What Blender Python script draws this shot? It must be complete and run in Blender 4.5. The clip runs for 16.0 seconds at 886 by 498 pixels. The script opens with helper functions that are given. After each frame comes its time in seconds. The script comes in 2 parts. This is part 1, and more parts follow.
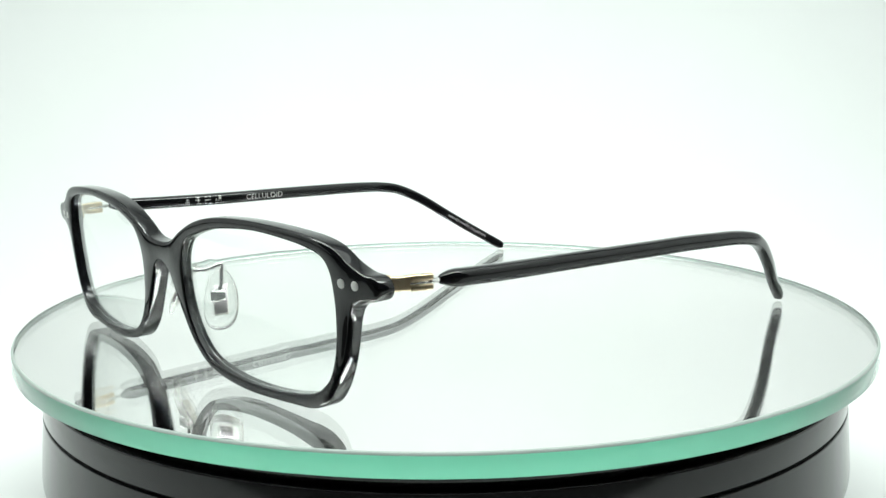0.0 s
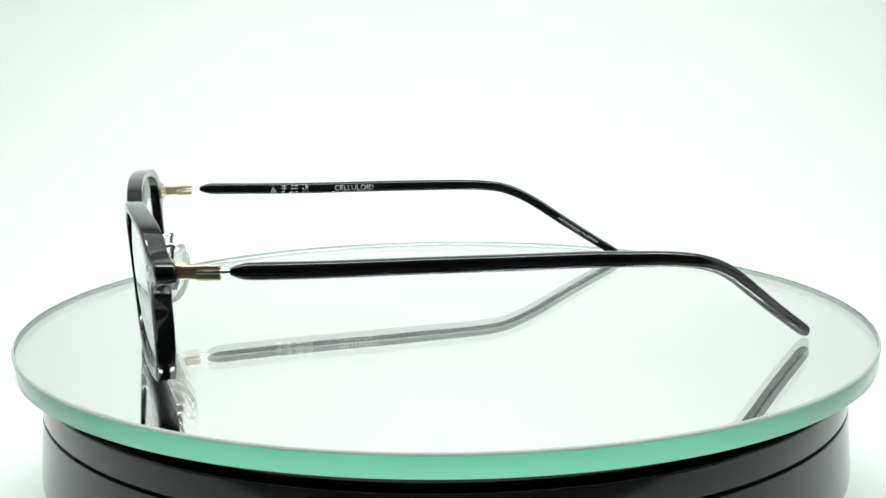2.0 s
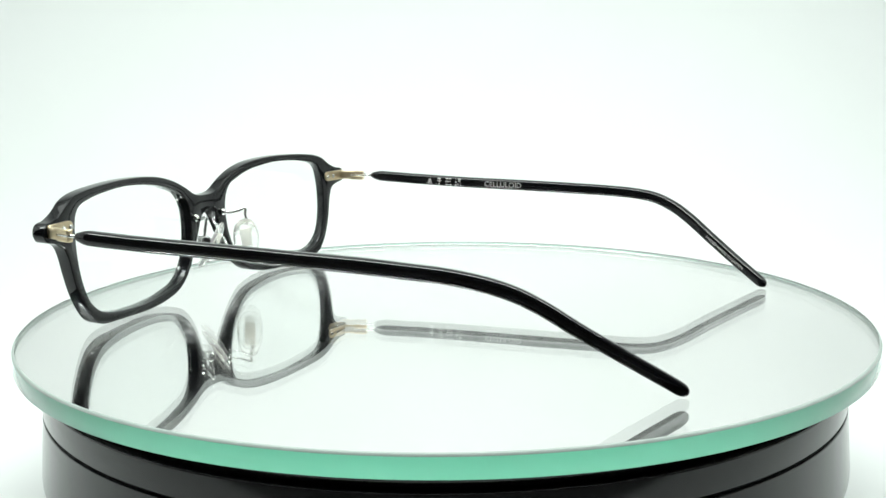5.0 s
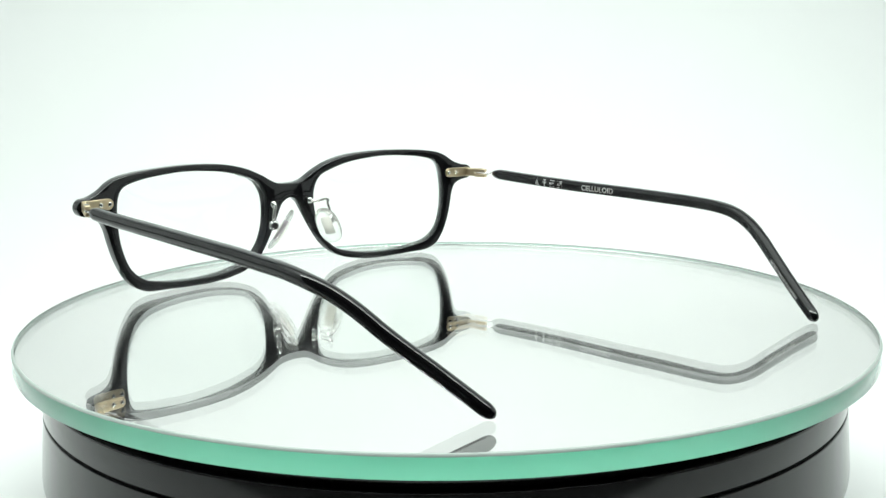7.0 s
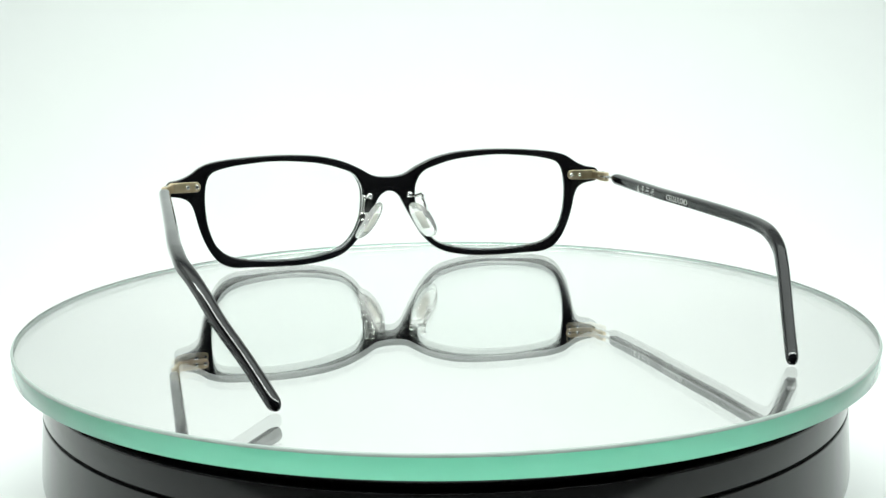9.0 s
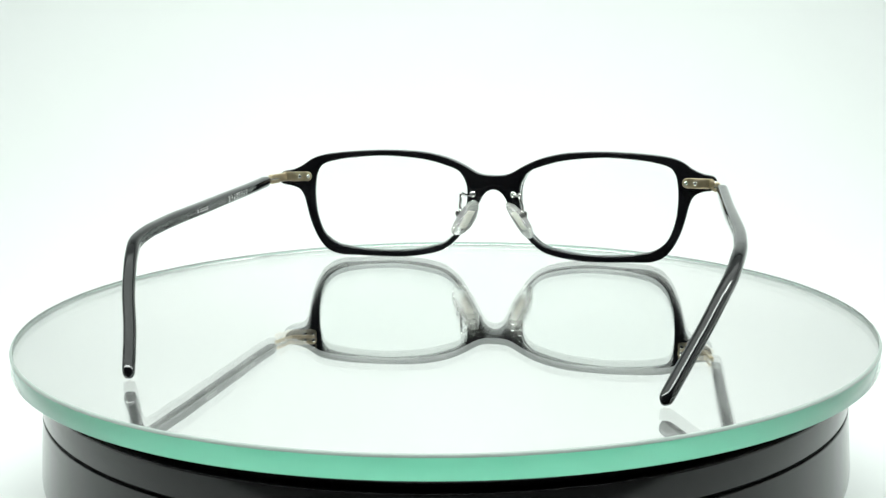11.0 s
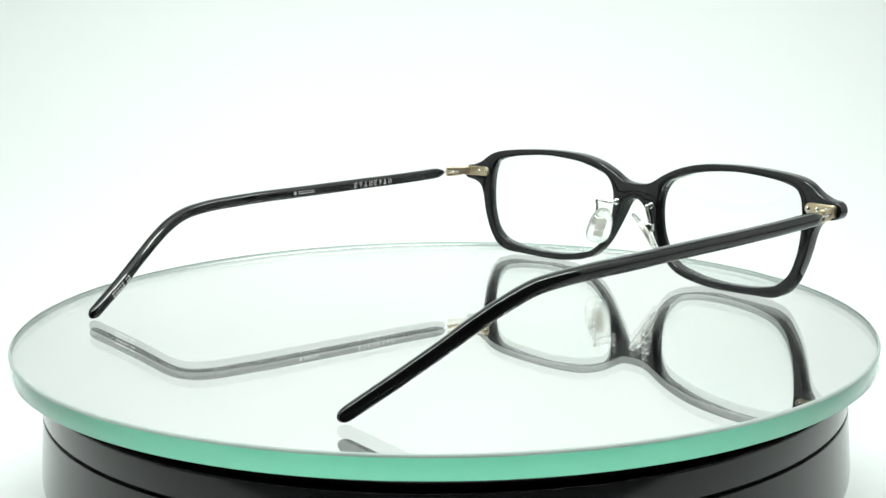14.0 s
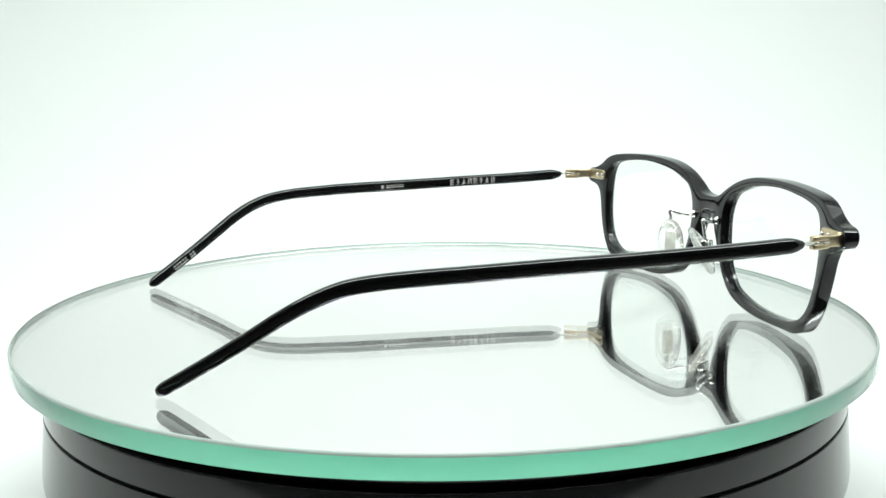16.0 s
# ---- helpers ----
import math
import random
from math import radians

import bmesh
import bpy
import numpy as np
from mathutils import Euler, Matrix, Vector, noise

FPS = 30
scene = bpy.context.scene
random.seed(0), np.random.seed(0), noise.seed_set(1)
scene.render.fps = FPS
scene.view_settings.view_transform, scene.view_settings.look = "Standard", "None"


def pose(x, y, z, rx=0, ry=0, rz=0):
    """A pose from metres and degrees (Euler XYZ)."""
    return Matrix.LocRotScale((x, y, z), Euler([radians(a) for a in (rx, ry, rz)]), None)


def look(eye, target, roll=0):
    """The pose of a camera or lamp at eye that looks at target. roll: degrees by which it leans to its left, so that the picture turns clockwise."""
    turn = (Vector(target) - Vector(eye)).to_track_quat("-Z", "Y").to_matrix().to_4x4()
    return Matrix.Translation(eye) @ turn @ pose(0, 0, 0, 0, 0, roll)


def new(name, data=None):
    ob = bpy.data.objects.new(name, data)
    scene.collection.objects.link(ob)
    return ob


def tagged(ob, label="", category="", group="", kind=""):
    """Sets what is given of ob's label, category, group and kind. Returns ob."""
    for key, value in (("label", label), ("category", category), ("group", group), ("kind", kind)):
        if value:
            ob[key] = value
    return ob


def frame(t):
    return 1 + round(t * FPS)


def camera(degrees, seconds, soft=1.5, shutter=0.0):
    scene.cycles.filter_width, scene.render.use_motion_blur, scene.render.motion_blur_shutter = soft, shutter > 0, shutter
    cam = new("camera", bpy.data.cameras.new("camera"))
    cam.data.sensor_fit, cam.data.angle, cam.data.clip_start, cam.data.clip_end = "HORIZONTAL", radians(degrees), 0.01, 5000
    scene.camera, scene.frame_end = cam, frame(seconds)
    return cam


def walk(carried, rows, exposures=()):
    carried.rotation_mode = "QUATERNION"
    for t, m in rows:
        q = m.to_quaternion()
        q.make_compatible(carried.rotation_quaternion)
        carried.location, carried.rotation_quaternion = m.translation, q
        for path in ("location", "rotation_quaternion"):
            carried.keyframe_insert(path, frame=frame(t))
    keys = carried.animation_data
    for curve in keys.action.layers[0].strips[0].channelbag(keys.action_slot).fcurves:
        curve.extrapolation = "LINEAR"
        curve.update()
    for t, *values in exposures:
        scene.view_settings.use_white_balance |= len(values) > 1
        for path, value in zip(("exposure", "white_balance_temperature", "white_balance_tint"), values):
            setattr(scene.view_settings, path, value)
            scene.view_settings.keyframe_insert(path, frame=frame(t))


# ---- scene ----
# ---------------------------------------------------------------- camera
MM = 0.001
EYE = (0.0, -265.4 * MM, 61.75 * MM)
PITCH, YAW, ROLL = radians(9.971), radians(-0.045), -0.55
AIM = (EYE[0] + math.sin(YAW) * math.cos(PITCH), EYE[1] + math.cos(YAW) * math.cos(PITCH), EYE[2] - math.sin(PITCH))
cam = camera(43.76, 16.0, soft=1.45)
walk(cam, [(0.0, look(EYE, AIM, ROLL)), (16.0, look(EYE, AIM, ROLL))])

# ---------------------------------------------------------------- light
world = bpy.data.worlds.new("room")
scene.world = world
world.use_nodes = True
world.node_tree.nodes["Background"].inputs[0].default_value = (0.9, 1.0, 0.97, 1)
world.node_tree.nodes["Background"].inputs[1].default_value = 0.02
scene.view_settings.exposure = 0.0
scene.cycles.max_bounces, scene.cycles.glossy_bounces, scene.cycles.transmission_bounces = 24, 20, 16


def area_lamp(name, where, target, wide, deep, watts, colour=(0.918, 1.0, 0.955)):
    data = bpy.data.lights.new(name, "AREA")
    data.shape, data.size, data.size_y, data.energy, data.color = "RECTANGLE", wide * MM, deep * MM, watts, colour
    ob = new(name, data)
    ob.matrix_world = look([v * MM for v in where], [v * MM for v in target])
    return ob


area_lamp("top_light", (0, 55, 456), (0, 55.01, 0), 1000, 240, 1.2)
area_lamp("front_light", (0, -70, 452), (0, -69.99, 0), 1060, 60, 4.3)


# ---------------------------------------------------------------- materials
def material(name, colour, rough=0.5, metal=0.0, spec=0.5, transmission=0.0, ior=1.5, coat=0.0):
    m = bpy.data.materials.new(name)
    m.use_nodes = True
    b = m.node_tree.nodes["Principled BSDF"]
    b.inputs["Base Color"].default_value = (*colour, 1)
    b.inputs["Roughness"].default_value = rough
    b.inputs["Metallic"].default_value = metal
    b.inputs["Specular IOR Level"].default_value = spec
    b.inputs["Transmission Weight"].default_value = transmission
    b.inputs["IOR"].default_value = ior
    b.inputs["Coat Weight"].default_value = coat
    return m


def grain(m, scale, low, high, rough=None, bump=0.0, detail=4.0, size=0.001):
    """Mottles the base colour between two tones, and with it the gloss and a fine relief."""
    t = m.node_tree
    b = t.nodes["Principled BSDF"]
    co = t.nodes.new("ShaderNodeTexCoord")
    n = t.nodes.new("ShaderNodeTexNoise")
    n.inputs["Scale"].default_value, n.inputs["Detail"].default_value = scale, detail
    t.links.new(co.outputs["Object"], n.inputs["Vector"])
    ramp = t.nodes.new("ShaderNodeValToRGB")
    ramp.color_ramp.elements[0].position, ramp.color_ramp.elements[1].position = 0.3, 0.7
    ramp.color_ramp.elements[0].color, ramp.color_ramp.elements[1].color = (*low, 1), (*high, 1)
    t.links.new(n.outputs["Fac"], ramp.inputs["Fac"])
    t.links.new(ramp.outputs["Color"], b.inputs["Base Color"])
    if rough:
        r = t.nodes.new("ShaderNodeMapRange")
        r.inputs["To Min"].default_value, r.inputs["To Max"].default_value = rough
        t.links.new(n.outputs["Fac"], r.inputs["Value"])
        t.links.new(r.outputs["Result"], b.inputs["Roughness"])
    if bump:
        k = t.nodes.new("ShaderNodeBump")
        k.inputs["Strength"].default_value, k.inputs["Distance"].default_value = bump, size
        t.links.new(n.outputs["Fac"], k.inputs["Height"])
        t.links.new(k.outputs["Normal"], b.inputs["Normal"])
    return m


def glass(name, colour, rough=0.0, ior=1.52):
    m = bpy.data.materials.new(name)
    m.use_nodes = True
    t = m.node_tree
    g = t.nodes.new("ShaderNodeBsdfGlass")
    g.inputs["Color"].default_value, g.inputs["Roughness"].default_value, g.inputs["IOR"].default_value = (*colour, 1), rough, ior
    t.links.new(g.outputs[0], t.nodes["Material Output"].inputs[0])
    return m


black_celluloid = grain(material("black_celluloid", (0.006, 0.006, 0.007), 0.05), 150, (0.004, 0.004, 0.005), (0.009, 0.009, 0.010), (0.03, 0.08), 0.13, 2.0, 0.0004)
black_gloss = grain(material("black_gloss", (0.008, 0.008, 0.009), 0.14, 0.0, 0.5), 60, (0.006, 0.006, 0.007), (0.010, 0.010, 0.011), (0.10, 0.16))
black_matt = grain(material("black_matt", (0.01, 0.01, 0.01), 0.6), 90, (0.006, 0.006, 0.006), (0.014, 0.014, 0.014), (0.5, 0.7))
titanium = grain(material("titanium", (0.62, 0.55, 0.45), 0.28, 1.0), 400, (0.62, 0.50, 0.32), (0.74, 0.62, 0.43), (0.3, 0.45))
steel = grain(material("steel", (0.78, 0.78, 0.76), 0.15, 1.0), 500, (0.72, 0.72, 0.70), (0.82, 0.82, 0.80), (0.1, 0.2))
rivet_silver = grain(material("rivet_silver", (0.75, 0.75, 0.73), 0.5, 0.6), 900, (0.68, 0.68, 0.66), (0.8, 0.8, 0.78), (0.45, 0.6))
lens_glass = glass("lens_plastic", (0.99, 1.0, 0.995), 0.0, 1.33)
pad_clear = glass("pad_silicone", (0.995, 1.0, 0.995), 0.1, 1.42)
_t = pad_clear.node_tree
_milk, _mix = _t.nodes.new("ShaderNodeBsdfTranslucent"), _t.nodes.new("ShaderNodeMixShader")
_milk.inputs["Color"].default_value = (0.93, 0.94, 0.91, 1)
_mix.inputs["Fac"].default_value = 0.16
_t.links.new(_t.nodes["Glass BSDF"].outputs[0], _mix.inputs[1])
_t.links.new(_milk.outputs[0], _mix.inputs[2])
_t.links.new(_mix.outputs[0], _t.nodes["Material Output"].inputs[0])
plate_clear = glass("plate_glass", (0.997, 1.0, 0.998), 0.0, 1.52)
plate_edge = glass("plate_edge", (1, 1, 1))
_t = plate_edge.node_tree
_in, _shine, _fres, _mix = (_t.nodes.new("ShaderNode" + k) for k in ("BsdfRefraction", "BsdfGlossy", "Fresnel", "MixShader"))
_in.inputs["Color"].default_value, _in.inputs["Roughness"].default_value, _in.inputs["IOR"].default_value = (0.43, 0.79, 0.66, 1), 0.5, 1.52
_shine.inputs["Color"].default_value, _shine.inputs["Roughness"].default_value = (0.95, 1.0, 0.98, 1), 0.12
_fres.inputs["IOR"].default_value = 1.52
_t.links.new(_fres.outputs[0], _mix.inputs[0])
_t.links.new(_in.outputs[0], _mix.inputs[1])
_t.links.new(_shine.outputs[0], _mix.inputs[2])
_t.links.new(_mix.outputs[0], _t.nodes["Material Output"].inputs[0])
_t.nodes.remove(_t.nodes["Glass BSDF"])
ground_edge = grain(material("ground_edge", (0.43, 0.49, 0.46), 0.55), 300, (0.40, 0.46, 0.43), (0.46, 0.52, 0.49), (0.45, 0.65))
mirror_silver = material("mirror_silver", (0.994, 0.985, 0.984), 0.0, 1.0)
pad_cream = grain(material("pad_insert", (0.7, 0.67, 0.58), 0.4), 700, (0.86, 0.84, 0.76), (0.92, 0.90, 0.84), (0.3, 0.5))
plate_mauve = grain(material("core_plate", (0.5, 0.44, 0.49), 0.35, 1.0), 600, (0.44, 0.38, 0.43), (0.58, 0.51, 0.56), (0.28, 0.42))
print_white = grain(material("print_white", (0.5, 0.5, 0.5), 0.5), 1500, (0.5, 0.5, 0.49), (0.82, 0.82, 0.81))
sheet_white = grain(material("white_sheet", (0.86, 0.88, 0.87), 0.85), 9, (0.855, 0.875, 0.865), (0.87, 0.885, 0.878), None, 0.05, 6.0)
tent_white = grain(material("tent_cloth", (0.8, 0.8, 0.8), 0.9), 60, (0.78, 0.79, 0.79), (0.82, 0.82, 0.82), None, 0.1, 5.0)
side_bounce = grain(material("side_bounce", (0.68, 0.69, 0.69), 0.9), 60, (0.66, 0.67, 0.67), (0.70, 0.70, 0.70), None, 0.1, 5.0)
dark_wall = grain(material("dark_wall", (0.05, 0.05, 0.05), 0.9), 5, (0.04, 0.04, 0.04), (0.06, 0.06, 0.06))


# ---------------------------------------------------------------- mesh helpers, in millimetres
def mesh_of(name, bm, mats, smooth=True):
    bmesh.ops.recalc_face_normals(bm, faces=bm.faces)
    for v in bm.verts:
        v.co *= MM
    me = bpy.data.meshes.new(name)
    bm.to_mesh(me)
    bm.free()
    for m in mats if isinstance(mats, (list, tuple)) else [mats]:
        me.materials.append(m)
    for p in me.polygons:
        p.use_smooth = smooth
    return me


def part(name, bm, mat, parent, label="", smooth=True):
    ob = new(name, mesh_of(name, bm, mat, smooth))
    ob.parent = parent
    if label:
        tagged(ob, label)
    return ob


def crisp(ob):
    """Keeps flat faces flat beside rounded edges."""
    w = ob.modifiers.new("normals", "WEIGHTED_NORMAL")
    w.weight, w.keep_sharp = 60, False
    return ob


def box(size, at=(0, 0, 0), bevel=0.0, turn=None, bm=None, seg=2):
    bm = bm or bmesh.new()
    made = bmesh.ops.create_cube(bm, size=1.0)["verts"]
    for v in made:
        v.co = Vector((v.co.x * size[0], v.co.y * size[1], v.co.z * size[2]))
    if bevel:
        edges = list({e for v in made for e in v.link_edges})
        res = bmesh.ops.bevel(bm, geom=edges, offset=bevel, segments=seg, profile=0.5, affect="EDGES")
        made = list({v for f in res["faces"] for v in f.verts} | {v for v in made if v.is_valid})
    m = Matrix.Translation(at) @ (turn.to_4x4() if turn else Matrix())
    for v in made:
        v.co = m @ v.co
    return bm


def lathe(profile, n=96, centre=(0, 0), closed=False):
    """Turns (radius, height) pairs about the upright axis."""
    bm = bmesh.new()
    rings = []
    for r, z in profile:
        if r <= 0:
            rings.append([bm.verts.new((centre[0], centre[1], z))])
        else:
            rings.append([bm.verts.new((centre[0] + r * math.cos(2 * math.pi * k / n), centre[1] + r * math.sin(2 * math.pi * k / n), z)) for k in range(n)])
    for a, b in zip(rings, rings[1:] + ([rings[0]] if closed else [])):
        for k in range(n):
            j = (k + 1) % n
            quad = [a[k % len(a)], a[j % len(a)], b[j % len(b)], b[k % len(b)]]
            quad = list(dict.fromkeys(quad))
            if len(quad) > 2:
                bm.faces.new(quad)
    return bm


def curve_points(ctrl, per=8, closed=False):
    """A smooth curve through control points (centripetal spline)."""
    P = [Vector(c) for c in ctrl]
    n, out = len(P), []
    for i in range(n if closed else n - 1):
        p1, p2 = P[i], P[(i + 1) % n]
        p0 = P[i - 1] if closed or i else p1 + (p1 - p2)
        p3 = P[(i + 2) % n] if closed or i + 2 < n else p2 + (p2 - p1)
        t0 = 0.0
        t1 = t0 + max((p1 - p0).length, 1e-6) ** 0.5
        t2 = t1 + max((p2 - p1).length, 1e-6) ** 0.5
        t3 = t2 + max((p3 - p2).length, 1e-6) ** 0.5
        for k in range(per):
            t = t1 + (t2 - t1) * k / per
            a1 = p0 * ((t1 - t) / (t1 - t0)) + p1 * ((t - t0) / (t1 - t0))
            a2 = p1 * ((t2 - t) / (t2 - t1)) + p2 * ((t - t1) / (t2 - t1))
            a3 = p2 * ((t3 - t) / (t3 - t2)) + p3 * ((t - t2) / (t3 - t2))
            b1 = a1 * ((t2 - t) / (t2 - t0)) + a2 * ((t - t0) / (t2 - t0))
            b2 = a2 * ((t3 - t) / (t3 - t1)) + a3 * ((t - t1) / (t3 - t1))
            out.append(b1 * ((t2 - t) / (t2 - t1)) + b2 * ((t - t1) / (t2 - t1)))
    if not closed:
        out.append(P[-1])
    return out


def even(points, n, closed=True):
    """The same curve with n points at even distances."""
    P = [Vector(p) for p in points] + ([Vector(points[0])] if closed else [])
    run = np.cumsum([0.0] + [(b - a).length for a, b in zip(P, P[1:])])
    out = []
    for s in np.linspace(0, run[-1], n, endpoint=not closed):
        i = min(int(np.searchsorted(run, s, side="right")) - 1, len(P) - 2)
        f = (s - run[i]) / max(run[i + 1] - run[i], 1e-9)
        out.append(P[i].lerp(P[i + 1], float(f)))
    return out


def tube(path, size, n=20, power=2.0, bm=None, up=(0, 0, 1)):
    """A rod along a path; size(s) gives half width and half height at the share s of the path, power the squareness."""
    bm = bm or bmesh.new()
    rings = []
    P = [Vector(p) for p in path]
    for i, p in enumerate(P):
        d = (P[min(i + 1, len(P) - 1)] - P[max(i - 1, 0)]).normalized()
        side = d.cross(Vector(up)).normalized()
        top = side.cross(d).normalized()
        a, b = size(i / (len(P) - 1))
        ring = []
        for k in range(n):
            c, s = math.cos(2 * math.pi * k / n), math.sin(2 * math.pi * k / n)
            ring.append(bm.verts.new(p + side * a * math.copysign(abs(c) ** (2 / power), c) + top * b * math.copysign(abs(s) ** (2 / power), s)))
        rings.append(ring)
    for a, b in zip(rings, rings[1:]):
        for k in range(n):
            bm.faces.new((a[k], a[(k + 1) % n], b[(k + 1) % n], b[k]))
    bm.faces.new(rings[0][::-1])
    bm.faces.new(rings[-1])
    return bm


# ---------------------------------------------------------------- the light tent and the room round it
TABLE = -48.0


def slab(name, size, at, mat, kind="structure", label="", category=""):
    ob = new(name, mesh_of(name, box(size, at, 1.0), mat, False))
    return tagged(ob, label, category, "", kind)


def sweep_sheet(profile, x0, x1, thick):
    """A bent sheet: a line in the upright plane drawn out sideways, with thickness."""
    bm = bmesh.new()
    P = [Vector(p) for p in profile]
    rows = []
    for i, p in enumerate(P):
        d = (P[min(i + 1, len(P) - 1)] - P[max(i - 1, 0)]).normalized()
        nrm = Vector((0, -d.z, d.y))
        rows.append([bm.verts.new((x, q.y, q.z)) for q, x in ((p, x0), (p, x1), (p - nrm * thick, x1), (p - nrm * thick, x0))])
    for a, b in zip(rows, rows[1:]):
        for k in range(4):
            bm.faces.new((a[k], a[(k + 1) % 4], b[(k + 1) % 4], b[k]))
    bm.faces.new(rows[0])
    bm.faces.new(rows[-1][::-1])
    return bm


cove = [(0, -150, TABLE), (0, 200, TABLE)]
cove += [(0, 200 + 150 * math.sin(a), TABLE + 150 - 150 * math.cos(a)) for a in np.linspace(0, math.pi / 2, 24)[1:]]
cove += [(0, 350, 470)]
tagged(new("backdrop", mesh_of("backdrop", sweep_sheet(cove, -560, 560, 1.5), sheet_white)),
       "seamless matt white paper sheet curving from table to back", "backdrop", "", "structure")
# side panels out of view, added to bounce lamp light onto sheet and plate
slab("bounce_left", (4, 520, 506), (-566, 95, 220), side_bounce, label="unseen white side panel added to bounce light", category="booth wall")
slab("bounce_right", (4, 520, 506), (566, 95, 220), side_bounce, label="unseen white side panel added to bounce light", category="booth wall")
slab("ceiling", (1128, 520, 4), (0, 95, 475), tent_white, label="white fabric panel above the table", category="ceiling")
slab("floor", (2600, 2600, 20), (0, 0, TABLE - 13), dark_wall, label="dark table top round the white sheet", category="floor")
slab("wall_front", (2600, 20, 1500), (0, -1310, 700), dark_wall, label="dim plain wall of the studio room", category="wall")

# ---------------------------------------------------------------- the turntable
turntable = tagged(new("turntable"), "round black glossy plastic turntable with a groove round its side", "turntable")
body = [(0, -34.0), (92.6, -34.0), (93.6, -33.7), (94.5, -33.0), (95.1, -32.0), (95.4, -30.8), (95.45, -29.5), (94.45, -15.75), (94.2, -15.6), (93.3, -15.55), (93.3, -14.9), (94.2, -14.85), (94.4, -14.65),
        (94.4, -9.4), (94.2, -9.1), (93.8, -8.95), (0, -8.95)]
crisp(part("body", lathe(body, 160), black_gloss, turntable))
part("foot", lathe([(0, TABLE + 0.2), (81.5, TABLE + 0.2), (82, TABLE + 0.7), (82, -34.05), (0, -34.05)], 120), black_matt, turntable, "recessed black base ring")
part("platter", lathe([(0, -8.9), (92.6, -8.9), (93.0, -8.6), (93.0, -5.3), (92.6, -4.85), (0, -4.85)], 160), black_gloss, turntable, "black platter ring under the glass")
part("groove_ring", lathe([(93.32, -15.5), (93.42, -15.5), (93.42, -14.95), (93.32, -14.95)], 160, closed=True), black_matt, turntable)

# round mirror plate: clear glass over a silvered back, green at its ground edge
PLATE_AT = (0.22, -0.36)
PLATE_R = 100.2
glass_plate = tagged(new("glass_plate"), "round mirror-backed glass plate with a green polished edge on the turntable", "glass plate")


def plate_mesh():
    bm = lathe([(0, 0), (PLATE_R - 0.55, 0), (PLATE_R - 0.3, -0.12), (PLATE_R - 0.07, -0.36), (PLATE_R, -0.55), (PLATE_R, -4.25), (PLATE_R - 0.25, -4.5), (0, -4.5)], 240, PLATE_AT)
    for e in bm.edges:
        e.smooth = abs(sum(v.co.z for v in e.verts) / 2 + 0.55) > 0.01
    for f in bm.faces:
        zs = [v.co.z for v in f.verts]
        f.material_index = 0 if min(zs) > -0.01 else 2 if max(zs) < -4.45 else 3 if min(zs) > -0.57 else 1
    return bm


slab_part = part("slab", plate_mesh(), [plate_clear, plate_edge, mirror_silver, ground_edge], glass_plate)
for p in slab_part.data.polygons:
    p.use_smooth = abs(p.normal.z) < 0.9
part("backing", lathe([(0, -4.55), (96.5, -4.55), (96.5, -4.75), (0, -4.75)], 120, PLATE_AT), black_matt, glass_plate, "black paint layer on the mirror back")

# ---------------------------------------------------------------- the eyeglasses
eyeglasses = tagged(new("eyeglasses"), "black celluloid eyeglasses with open temples resting on the glass plate", "eyeglasses")
MID = 1.2           # the nose line lies this far beside the turning axis
THICK = 3.7
LEAN = 0.065        # the front leans forward at its top


def back_at(x, z):
    return back_y(x) + LEAN * (z - 17)


def rise(x):
    """The front stands a touch higher at one end."""
    return 0.0018 * max(30.0 - x, 0.0)


def back_y(x):
    return 69.8 - 4.65 * (x / 60.0) ** 2 + 0.0045 * x


half_outer = [(0, 25.3), (4.5, 25.8), (9.2, 28.35), (14.1, 30.5), (20.6, 32.1), (28, 32.75), (36, 32.85), (47.6, 32.2), (53.1, 31.4), (56.2, 30.3), (59.3, 28.2), (62.4, 26.9), (65.2, 26.3),
              (66.2, 24.5), (65.4, 22.7), (61.8, 21.8), (59.7, 20.6), (58.5, 18.3), (57.5, 14.1), (56.1, 9.5), (54.0, 5.2), (51.4, 2.2), (47.8, 0.7), (42.4, 0.35), (36.8, 0.1),
              (28.4, 0.0), (21.6, 0.7), (15.9, 2.2), (12.8, 4.2), (10.1, 7.0), (7.3, 11.5), (4.6, 16.6), (3.1, 19.4), (1.3, 20.8), (0, 21.1)]
eye_shape = [(55.4, 17), (55.4, 22.4), (54.6, 26.6), (53.0, 28.6), (48.3, 30.0), (42.9, 30.7), (35.2, 31.2), (28.5, 30.9), (21.2, 30.0), (15.3, 28.4), (11.0, 26.5), (8.7, 22.6), (8.5, 17),
             (9.6, 11.9), (12, 7.6), (15.5, 4.5), (20.4, 3.0), (25, 2.2), (32, 1.8), (39.4, 2.1), (44, 2.7), (48.9, 4.0), (52.6, 7.1), (54.6, 11.9)]


def plan_loop(points):
    return [Vector((p[0], p[1], 0)) for p in points]


def inset(loop, d):
    """The closed loop moved by d to its left side."""
    n, out = len(loop), []
    for i in range(n):
        t = (loop[(i + 1) % n] - loop[i - 1]).normalized()
        out.append(loop[i] + Vector((-t.y, t.x, 0)) * d)
    return out


def area_sign(loop):
    return 1 if sum(a.x * b.y - b.x * a.y for a, b in zip(loop, loop[1:] + loop[:1])) > 0 else -1


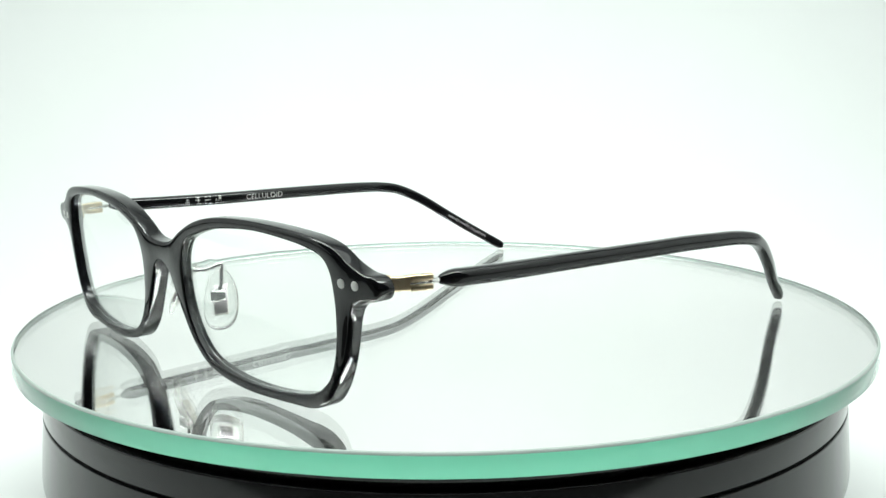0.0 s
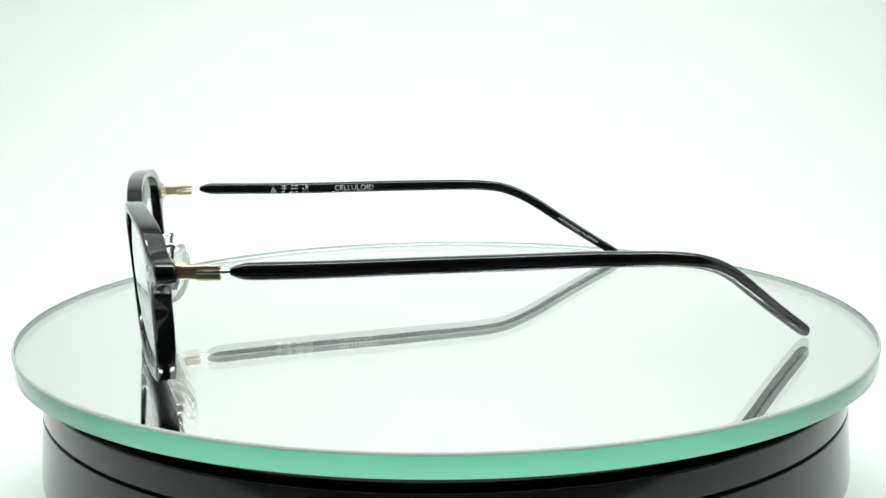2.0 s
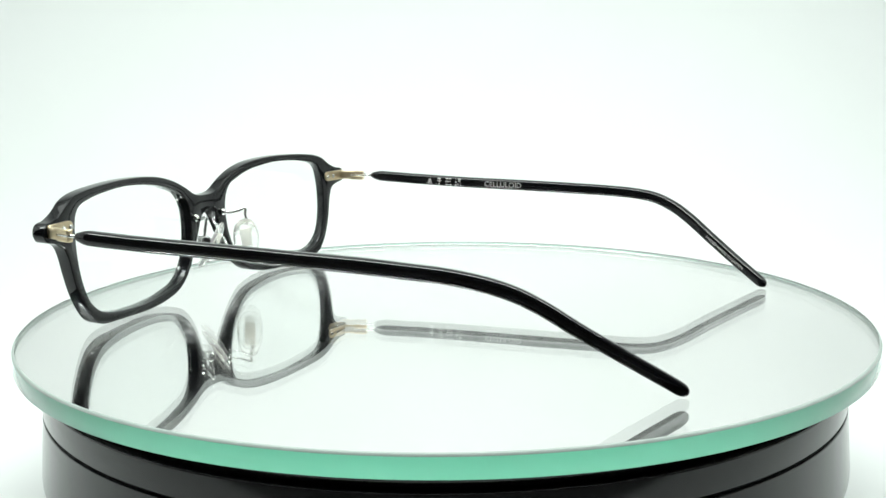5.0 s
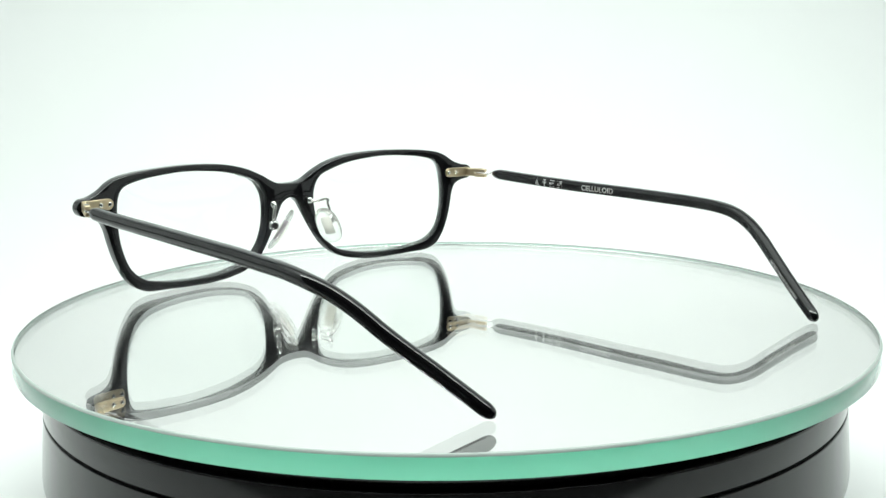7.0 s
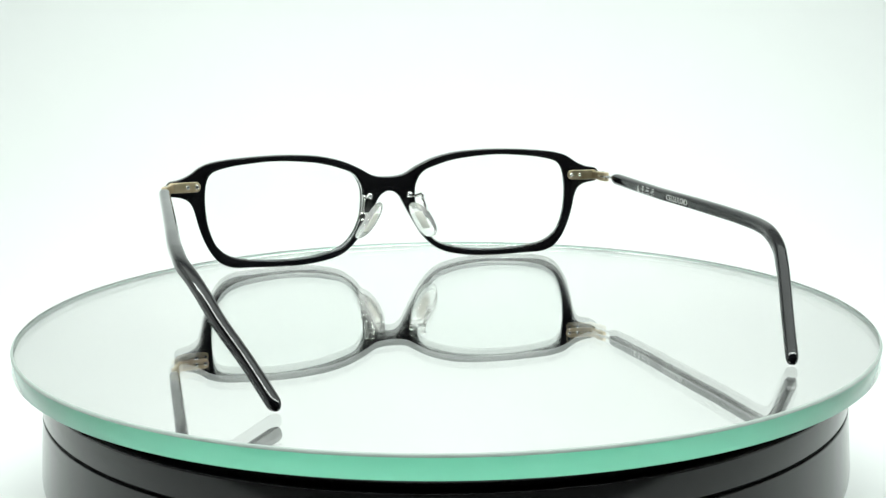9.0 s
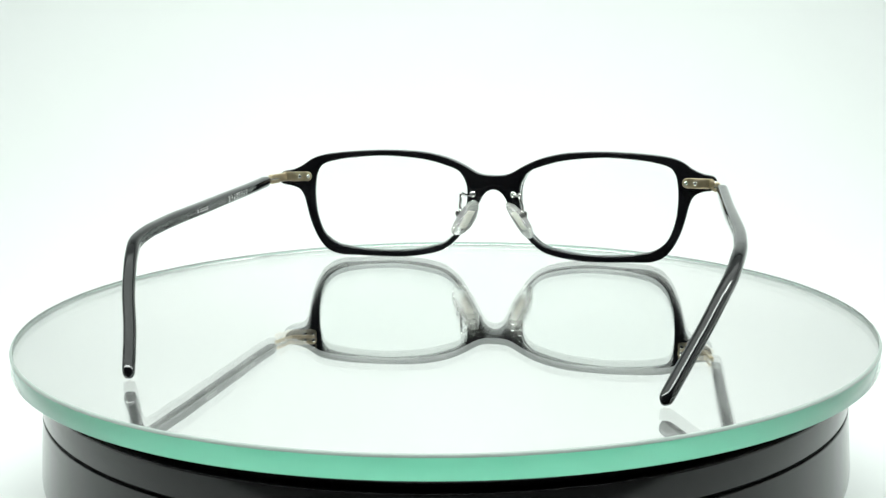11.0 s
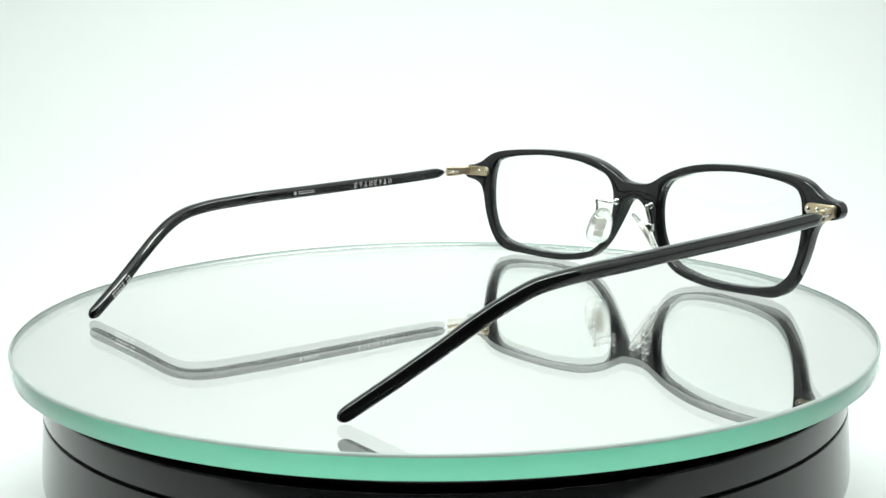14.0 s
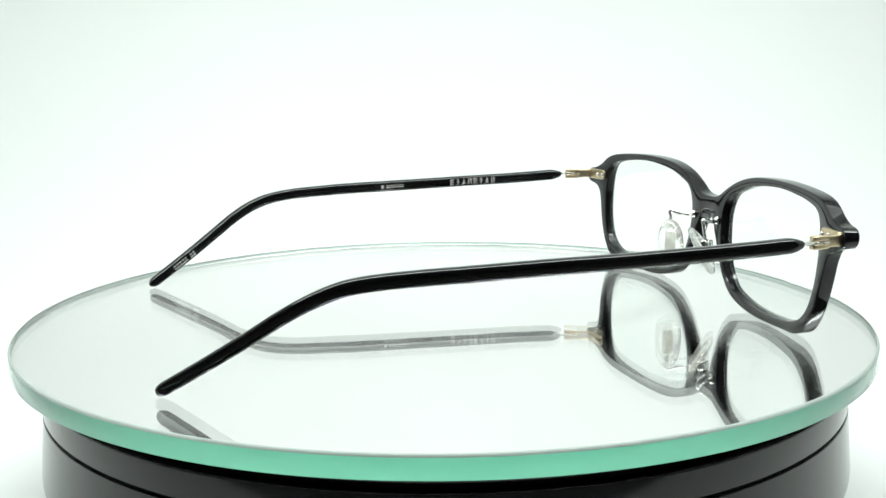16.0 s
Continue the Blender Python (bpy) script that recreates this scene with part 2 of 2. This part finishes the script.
def inside(p, loop):
    hit = False
    for a, b in zip(loop, loop[1:] + loop[:1]):
        if (a.y > p[1]) != (b.y > p[1]) and p[0] < (b.x - a.x) * (p[1] - a.y) / (b.y - a.y) + a.x:
            hit = not hit
    return hit


def front_frame_mesh():
    from mathutils.geometry import delaunay_2d_cdt
    whole = half_outer + [(-x, z) for x, z in half_outer[-2:0:-1]]
    outer = even(curve_points(plan_loop(whole), 8, True), 420)
    if area_sign(outer) < 0:
        outer.reverse()
    eyes = []
    for side in (1, -1):
        e = even(curve_points(plan_loop([(x * side, z) for x, z in eye_shape]), 6, True), 200)
        if area_sign(e) < 0:
            e.reverse()
        eyes.append(e)
    bm = bmesh.new()

    def ring(loop, depth):
        return [bm.verts.new((MID + p.x, back_y(p.x) + LEAN * (p.y - 17) + depth, p.y + rise(p.x))) for p in loop]

    def strips(rings):
        for a, b in zip(rings, rings[1:]):
            for k in range(len(a)):
                bm.faces.new((a[k], a[(k + 1) % len(a)], b[(k + 1) % len(b)], b[k]))

    def edge_rings(loop, into, r_back, r_front):
        steps = [(r_back * (1 - math.sin(a)), r_back * (1 - math.cos(a))) for a in (0, math.pi / 6, math.pi / 3, math.pi / 2)]
        wide, deep = r_front
        fronts = [(wide * (1 - math.sin(a)), THICK - deep * (1 - math.cos(a))) for a in np.linspace(math.pi / 2, 0.3, 7)]
        return [(inset(loop, into * d), y) for d, y in steps + fronts]

    caps_back, caps_front = [], []
    for loop, into, rb, rf in ((outer, 1, 0.35, (1.0, 0.65)), (eyes[0], -1, 0.3, (0.75, 0.45)), (eyes[1], -1, 0.3, (0.75, 0.45))):
        shaped = edge_rings(loop, into, rb, rf)
        if into < 0:
            way = 1 if loop[0].x > 0 else -1
            shaped = [([p + Vector((way * (0.8 * y / THICK - 0.45), 0, 0)) for p in l], y) for l, y in shaped]
        rings = [ring(l, y) for l, y in shaped]
        strips(rings)
        caps_back.append((shaped[0][0], rings[0]))
        caps_front.append((shaped[-1][0], rings[-1]))
    for caps in (caps_back, caps_front):
        co, verts, edges = [], [], []
        for loop, vs in caps:
            k = len(co)
            co += [Vector((p.x, p.y)) for p in loop]
            verts += vs
            edges += [(k + i, k + (i + 1) % len(loop)) for i in range(len(loop))]
        tri = delaunay_2d_cdt(co, edges, [], 0, 1e-6)
        pts, faces, origin = tri[0], tri[2], tri[3]
        for f in faces:
            c = sum((pts[i] for i in f), Vector((0, 0))) / len(f)
            if inside(c, caps[0][0]) and not inside(c, caps[1][0]) and not inside(c, caps[2][0]):
                try:
                    bm.faces.new([verts[origin[i][0]] for i in f])
                except (ValueError, IndexError):
                    pass
    return bm


part("front_frame", front_frame_mesh(), black_celluloid, eyeglasses, "glossy black celluloid rectangular front")


def lens_mesh(side):
    e = even(curve_points(plan_loop([(x * side, z) for x, z in eye_shape]), 6, True), 120)
    if area_sign(e) < 0:
        e.reverse()
    c = sum(e, Vector()) / len(e)
    bm = bmesh.new()
    layers = []
    for depth, grow in ((1.2, 1.0), (1.5, 1.012), (2.2, 1.012), (2.5, 1.0)):
        layers.append([bm.verts.new((MID + c.x + (p.x - c.x) * grow, back_y(c.x + (p.x - c.x) * grow) + LEAN * (p.y - 17) + depth, c.y + (p.y - c.y) * grow + rise(c.x))) for p in e])
    for a, b in zip(layers, layers[1:]):
        for k in range(len(a)):
            bm.faces.new((a[k], a[(k + 1) % len(a)], b[(k + 1) % len(b)], b[k]))
    for edge, depth in ((layers[0], 1.2), (layers[-1], 2.5)):
        for k in range(len(edge)):
            bm.edges.get((edge[k], edge[(k + 1) % len(edge)])).smooth = False
        last = edge
        for share in (0.75, 0.5, 0.25):
            now = [bm.verts.new((MID + c.x + (p.x - c.x) * share, back_y(c.x + (p.x - c.x) * share) + LEAN * ((p.y - c.y) * share + c.y - 17) + depth + 0.9 * (1 - share ** 2), c.y + (p.y - c.y) * share + rise(c.x))) for p in e]
            for k in range(len(e)):
                bm.faces.new((last[k], last[(k + 1) % len(e)], now[(k + 1) % len(e)], now[k]))
            last = now
        hub = bm.verts.new((MID + c.x, back_y(c.x) + LEAN * (c.y - 17) + depth + 0.9, c.y + rise(c.x)))
        for k in range(len(e)):
            bm.faces.new((last[k], last[(k + 1) % len(e)], hub))
    return bm


for side in (1, -1):
    lens = part("lens", lens_mesh(side), lens_glass, eyeglasses, "clear uncoloured lens")
    lens.visible_shadow = False


def dome(at, r, high, way, n=20):
    """A low round rivet head at a place, rising along a direction."""
    bm = lathe([(0, -0.3), (r, -0.3), (r, high * 0.35), (r * 0.8, high * 0.75), (r * 0.45, high * 0.95), (0, high)], n)
    q = Vector((0, 0, 1)).rotation_difference(Vector(way)).to_matrix().to_4x4()
    bmesh.ops.transform(bm, matrix=Matrix.Translation(at) @ q, verts=bm.verts)
    return bm


def stud(at, r, way, n=24):
    """A flush round pin end."""
    bm = lathe([(0, -0.4), (r, -0.4), (r, 0.03), (r * 0.93, 0.06), (0, 0.07)], n)
    q = Vector((0, 0, 1)).rotation_difference(Vector(way)).to_matrix().to_4x4()
    bmesh.ops.transform(bm, matrix=Matrix.Translation(at) @ q, verts=bm.verts)
    return bm


def capsule(long, high, thick, m, bm):
    """A flat plate, square at its outer end and round at its inner end, with softened edges."""
    r = high / 2
    outline = [(long / 2, -r), (long / 2, r)] + [(-long / 2 + r - r * math.sin(a), r * math.cos(a)) for a in np.linspace(0, math.pi, 13)]
    layers = []
    for y, k in ((thick / 2, 1.0), (-thick / 2 + 0.2, 1.0), (-thick / 2 + 0.05, 0.95), (-thick / 2, 0.88)):
        layers.append([bm.verts.new(m @ Vector((x - (1 - k) * r * (1 if x > 0 else -1), y, z * k))) for x, z in outline])
    n = len(outline)
    for a, b in zip(layers, layers[1:]):
        for k in range(n):
            bm.faces.new((a[k], a[(k + 1) % n], b[(k + 1) % n], b[k]))
    bm.faces.new(layers[0])
    bm.faces.new(layers[-1][::-1])
    return bm


def barrel(at, r, long, way, n=24):
    """A short round block with softened rims, lying along a direction."""
    bm = lathe([(0, -long / 2), (r * 0.85, -long / 2), (r, -long / 2 + 0.15), (r, long / 2 - 0.2), (r * 0.85, long / 2), (r * 0.7, long / 2), (r * 0.62, long / 2 - 0.25), (0, long / 2 - 0.25)], n)
    q = Vector((0, 0, 1)).rotation_difference(Vector(way)).to_matrix().to_4x4()
    bmesh.ops.transform(bm, matrix=Matrix.Translation(at) @ q, verts=bm.verts)
    return bm


# temples: pencil-pointed rods that bend down behind the ear
temple_line = {
    1: [(67.9, 55.2, 24.3), (68.1, 40, 23.7), (68.2, 21.8, 23.2), (68.5, 0.7, 22.9), (68.7, -13.2, 22.6), (68.5, -21.9, 22.4), (68.0, -31, 21.9), (67.2, -36.5, 21.0), (66.0, -41.8, 18.9),
        (64.1, -46.6, 16.1), (61.3, -52.7, 11.8), (57.6, -60.3, 6.6), (53.3, -69.4, 0.65)],
    -1: [(-65.2, 55.4, 24.9), (-65.0, 40.2, 24.3), (-64.7, 22.2, 23.9), (-64.4, 2, 23.4), (-64.25, -12, 23.1), (-64.1, -20.8, 22.7), (-63.65, -29, 22.2), (-62.9, -36, 21.1), (-61.3, -41, 19.4),
         (-59.6, -45.5, 17.0), (-56.9, -51.9, 12.6), (-53, -59.6, 7.4), (-48.4, -70.0, 0.65)],
}
hinge_end = {1: (66.9, 58.0, 24.25), -1: (-65.2, 57.2, 24.9)}


def temple_rings(side):
    """Ring centres along a temple with a share of the full thickness: pencil point, even rod, rounded tip."""
    path = even(curve_points(temple_line[side], 12), 150, closed=False)
    point, tip = 4.0, 2.2
    step = (path[1] - path[0]).length
    rings = [(path[0].lerp(path[1], 0.0), 0.3)]
    for k in range(1, 10):
        f = point * k / 9 / step
        n = int(f)
        rings.append((path[n].lerp(path[n + 1], f - n), 0.42 + 0.58 * math.sin(k / 9 * math.pi / 2)))
    for k in range(int(point / step) + 2, len(path) - 1 - int(tip / step + 0.5)):
        rings.append((path[k], 1.0 - 0.17 * max(0.0, (k / len(path) - 0.5) * 2)))
    end = path[-1]
    d = (path[-1] - path[-3]).normalized()
    for a in range(0, 90, 12):
        rings.append((end - d * tip * (1 - math.sin(radians(a))), 0.83 * math.cos(radians(a))))
    rings.append((end, 0.1))
    return rings


for side in (1, -1):
    rings = temple_rings(side)
    temple = part("temple", tube([r[0] for r in rings], lambda s, rr=rings: (1.5 * rr[round(s * (len(rr) - 1))][1], 1.58 * rr[round(s * (len(rr) - 1))][1]), 32, 2.9), black_celluloid, eyeglasses,
                  "slim glossy black temple with a bent tip")
    e = Vector(hinge_end[side])
    p0 = Vector(temple_line[side][0])
    part("core_wire", tube([e + (e - p0) * 0.3, e, e.lerp(p0, 0.5), p0, p0 + (p0 - e) * 0.5], lambda s: (0.62 - 0.34 * s, 0.62 - 0.34 * s), 12), steel, temple, "thin bright metal core wire")
    # hinge: plate riveted to the back of the end piece, and the bar that carries the temple
    hinge = part("hinge", box((1, 1, 1)), titanium, eyeglasses, "brushed pale gold titanium hinge")
    old = hinge.data
    bm = bmesh.new()
    zc = e.z + 0.15
    x_in, x_out = 56.1, 64.6
    slope = math.atan2(back_y(side * x_out) - back_y(side * x_in), x_out - x_in)
    xm = (x_in + x_out) / 2
    capsule(x_out - x_in, 2.9, 0.75, Matrix.Translation((MID + side * xm, back_at(side * xm, zc) - 0.3, zc)) @ Matrix.Rotation(slope * side, 4, "Z") @ Matrix.Diagonal((side, 1, 1, 1)), bm)
    root = Vector((MID + side * 64.4, back_at(side * 64.4, zc) - 0.4, zc))
    d = (e - root)
    turn = Matrix.Rotation(math.atan2(d.y, d.x), 3, "Z")
    fore, aft = root - d.normalized() * 0.5, e.lerp(root, 0.3)
    tube([fore.lerp(aft, k / 12) + Vector((0, 0, -0.05)) for k in range(13)], lambda u: (0.68, 1.38 - 0.16 * math.sin(math.pi * min(1.0, u * 1.15))), 24, 5.0, bm)
    hinge.data = mesh_of("hinge", bm, titanium)
    bpy.data.meshes.remove(old)
    crisp(hinge)
    # forked knuckle: two leaves with the steel tongue of the core wire in the slot between them
    kn = e.lerp(root, 0.24)
    knuckle = bmesh.new()
    for dz in (-0.86, 0.78):
        box((4.2, 1.5, 1.12), kn + Vector((0, 0, dz)), 0.34, turn, knuckle, 3)
    part("knuckle", knuckle, titanium, hinge)
    part("tongue", box((4.4, 1.4, 0.36), kn + Vector((0, 0, -0.03)), 0.1, turn), steel, hinge, "flat steel tongue in the hinge slot")
    part("hinge_screw", dome(kn + Vector((0, 0, 1.3)), 0.55, 0.25, (0, 0, 1)), steel, hinge)
    for xr in (57.2, 59.8):
        part("rivet", dome((MID + side * xr, back_at(side * xr, zc) - 0.6, zc), 0.62, 0.45, (0, -1, 0)), steel, hinge, "small round steel rivet head")
    for xr in (58.0, 61.2):
        part("front_rivet", stud((MID + side * xr, back_at(side * xr, zc) + THICK, zc - 0.2), 0.82, (side * 0.17, 1, -0.1)), rivet_silver, eyeglasses, "flush silver rivet dot")


def lettered(side, temple, pieces, y_start, way, label, name):
    """Prints flat shapes onto the inner side of a temple. pieces: a mesh in (u, v); way: +1 runs towards the tip."""
    path = even(curve_points(temple_line[side], 12), 600, closed=False)
    step = (path[1] - path[0]).length
    start = min(range(len(path)), key=lambda k: abs(path[k].y - y_start))
    bm = bmesh.new()
    bm.from_mesh(pieces)
    bmesh.ops.subdivide_edges(bm, edges=[e for e in bm.edges if e.calc_length() > 0.9], cuts=1)
    for v in bm.verts:
        f = start + way * v.co.x / step
        k = max(1, min(len(path) - 3, int(f)))
        c = path[k].lerp(path[k + 1], f - k)
        d = (path[k + 1] - path[k - 1]).normalized()
        out = d.cross(Vector((0, 0, 1))).normalized()
        top = out.cross(d)
        h = v.co.y
        share = 1.0 - 0.17 * max(0.0, (k / len(path) - 0.5) * 2)
        bulge = 1.5 * share * max(1 - abs(h / (1.58 * share)) ** 2.9, 0.0) ** (1 / 2.9) + 0.03
        v.co = c + top * h + out * side * bulge
    bpy.data.meshes.remove(pieces)
    return part(name, bm, print_white, temple, label, False)


def text_shape(words, length, height):
    data = bpy.data.curves.new("words", "FONT")
    data.body, data.size, data.resolution_u = words, 1.0, 3
    ob = new("words", data)
    bpy.context.view_layer.update()
    me = bpy.data.meshes.new_from_object(ob.evaluated_get(bpy.context.evaluated_depsgraph_get()))
    bpy.data.objects.remove(ob)
    bpy.data.curves.remove(data)
    xs, ys = [v.co.x for v in me.vertices], [v.co.y for v in me.vertices]
    for v in me.vertices:
        v.co = ((v.co.x - min(xs)) / (max(xs) - min(xs)) * length, ((v.co.y - min(ys)) / (max(ys) - min(ys)) - 0.5) * height, 0)
    return me


def bar_shape(bars):
    """Plain bars: (u0, u1, v0, v1)."""
    me = bpy.data.meshes.new("bars")
    co = [p for a, b, c, d in bars for p in ((a, c, 0), (b, c, 0), (b, d, 0), (a, d, 0))]
    me.from_pydata(co, [], [tuple(range(4 * i, 4 * i + 4)) for i in range(len(bars))])
    return me


def sign_bars(u, wide, high, strokes):
    h = high / (2 * strokes - 1)
    return [(u + (0.12 * wide if k % 2 else 0), u + wide - (0.12 * wide if k % 2 else 0), -high / 2 + 2 * k * h, -high / 2 + (2 * k + 1) * h) for k in range(strokes)]


def glyph_bars(u, wide, high, plan):
    """One stamped mark as plain strokes: (across 0..1, up 0..1) boxes."""
    return [(u + a * wide, u + b * wide, (c - 0.5) * high, (d - 0.5) * high) for a, b, c, d in plan]


MARKS = [[(0.1, 0.9, 0.0, 0.12), (0.2, 0.8, 0.3, 0.42), (0.3, 0.7, 0.6, 0.72), (0.44, 0.56, 0.1, 1.0), (0.2, 0.32, 0.14, 0.28), (0.68, 0.8, 0.14, 0.28)],
         [(0.1, 0.9, 0.5, 0.62), (0.2, 0.8, 0.86, 0.98), (0.48, 0.6, 0.05, 0.9), (0.3, 0.5, 0.0, 0.1)],
         [(0.02, 0.12, 0.0, 1.0), (0.3, 0.4, 0.0, 1.0), (0.1, 0.32, 0.0, 0.1), (0.1, 0.32, 0.42, 0.54), (0.1, 0.32, 0.9, 1.0), (0.5, 0.6, 0.0, 1.0), (0.6, 0.95, 0.88, 1.0), (0.6, 0.95, 0.5, 0.6), (0.7, 0.98, 0.0, 0.12)],
         [(0.02, 0.4, 0.0, 0.1), (0.06, 0.36, 0.35, 0.46), (0.15, 0.27, 0.0, 1.0), (0.5, 0.98, 0.9, 1.0), (0.55, 0.95, 0.56, 0.8), (0.52, 0.62, 0.0, 0.4), (0.84, 0.98, 0.0, 0.4)]]

temples = {(1 if o.data.vertices[0].co.x > 0 else -1): o for o in eyeglasses.children if o.name.startswith("temple")}
lettered(1, temples[1], text_shape("CELLULOID", 11.8, 1.5), 16.1, 1, "white stamped word on the inner side", "lettering")
lettered(1, temples[1], text_shape("HAND MADE IN JAPAN", 14.0, 1.05), -52.7, 1, "small pale stamped words near the tip", "lettering")
lettered(1, temples[1], bar_shape([b for k in range(4) for b in glyph_bars(3.1 * k, 2.05, 2.0, MARKS[k])]), 35.1, 1, "row of white stamped marks", "lettering")
lettered(-1, temples[-1], bar_shape([b for k in range(8) for b in glyph_bars(1.84 * k, 1.3, 1.5, MARKS[(k * 3 + 2) % 4])]), 18.9, -1, "row of small white stamped marks", "lettering")
lettered(-1, temples[-1], bar_shape([(0, 0.8, -0.45, 0.45)] + [b for k in range(8) for b in sign_bars(1.5 + 0.68 * k, 0.56, 0.85, 2)]), -2.4, -1, "tiny white stamped marks", "lettering")
lettered(-1, temples[-1], bar_shape([b for k in (0, 1, 2, 3, 4, 5.8, 6.8) for b in sign_bars(0.98 * k, 0.75, 1.2, 2)]), -63.8, -1, "pale stamped marks near the tip", "lettering")


# nose pads: wire arm, box with screw, clear oval pad
pad_at = {1: (10.2, 64.4, 13.0), -1: (-6.1, 63.7, 13.0)}
screw_off = {1: (0.6, 0.4, 1.5), -1: (-1.8, 1.3, 1.5)}
for side in (1, -1):
    root = Vector((MID + side * 6.2, back_at(side * 6.2, 19.8) - 0.2, 19.8))
    pad = Vector(pad_at[side])
    screw_at = pad + Vector(screw_off[side])
    # hairpin: out backwards, round a tight bend, and down to the box
    path = curve_points([root, root + Vector((side * 0.8, -1.6, -0.15)), root + Vector((side * 1.7, -3.3, 0.1)), root + Vector((side * 2.3, -4.5, 0.6)), root + Vector((side * 2.7, -5.3, 0.8)),
                         root + Vector((side * 2.85, -5.65, 0.5)), root + Vector((side * 2.8, -5.4, -0.5)), Vector((screw_at.x + side * 0.2, screw_at.y - 0.4, screw_at.z + 2.3)), Vector((screw_at.x, screw_at.y - 0.1, screw_at.z + 1.0)), screw_at], 6)
    arm = part("pad_arm", tube(path, lambda s: (0.42, 0.42), 12, up=(0.3, 0.2, 1)), steel, eyeglasses, "bent steel wire nose pad arm")
    foot = bmesh.new()
    bmesh.ops.create_uvsphere(foot, u_segments=20, v_segments=12, radius=1.0)
    for v in foot.verts:
        v.co = root + Vector((v.co.x * 1.05, v.co.y * 0.95 - 0.1, v.co.z * 1.05))
    part("solder_foot", foot, steel, arm, "rounded solder blob on the frame back")
    way = Vector((side * 0.45, -0.89, 0.05))
    hold = box((2.5, 2.0, 2.3), screw_at - way * 0.7, 0.45, Matrix.Rotation(math.atan2(way.y, way.x) + math.pi / 2, 3, "Z"), seg=3)
    part("pad_holder", hold, steel, arm, "small steel block holding the pad")
    part("pad_box", barrel(screw_at + way * 0.4, 1.3, 1.7, way), steel, arm, "small round steel pad box")
    slotted = dome(screw_at + way * 1.0, 0.75, 0.2, way)
    part("pad_screw", slotted, black_matt, arm, "dark recessed screw head")
    bm = bmesh.new()
    bmesh.ops.create_uvsphere(bm, u_segments=28, v_segments=16, radius=1.0)
    for v in bm.verts:
        x, y, z = v.co
        w = 3.5 * (1 + 0.12 * -z)
        v.co = Vector((0.95 * math.copysign(abs(x) ** 0.7, x), w * math.copysign(abs(y) ** 0.85, y), 6.6 * math.copysign(abs(z) ** 0.9, z)))
        v.co.x += -0.03 * (v.co.z ** 2) * 0.4
    m = Matrix.Translation(pad) @ Euler((radians(-10), radians(side * -32), radians(side * 46))).to_matrix().to_4x4()
    bmesh.ops.transform(bm, matrix=m, verts=bm.verts)
    np_ob = part("nose_pad", bm, pad_clear, eyeglasses, "clear soft oval nose pad")
    np_ob.visible_shadow = False
    part("pad_core", box((0.3, 2.9, 6.6), pad - m.to_3x3() @ Vector((side * 0.15, 0, 0)), 0.14, m.to_3x3(), seg=3), pad_cream, np_ob, "cream insert inside the clear pad")
    part("core_plate", box((0.2, 2.7, 6.2), pad + m.to_3x3() @ Vector((side * 0.2, 0, 0)), 0.09, m.to_3x3()), plate_mauve, np_ob, "dull mauve metal plate behind the insert")


# ---------------------------------------------------------------- motion of the turning things
TURN = [(0.0, 129.79), (0.5, 123.65), (1.0, 117.21), (1.5, 110.96), (2.0, 104.5), (2.5, 98.16), (3.0, 91.64), (3.5, 85.23), (4.0, 78.76), (6.5, 46.87), (7.0, 40.41), (7.5, 34.1), (8.0, 27.64), (8.5, 21.26), (9.0, 14.52), (11.5, -17.88), (12.0, -24.32), (12.5, -30.6), (13.0, -36.91), (13.5, -43.22), (14.0, -49.65), (14.5, -55.97), (15.0, -62.35), (15.5, -68.65), (16.0, -75.1)]


def motions():
    for thing, lift in ((glass_plate, 0.0), (eyeglasses, 0.08 * MM)):
        walk(thing, [(t, pose(0, 0, lift, 0, 0, a)) for t, a in TURN])


motions()
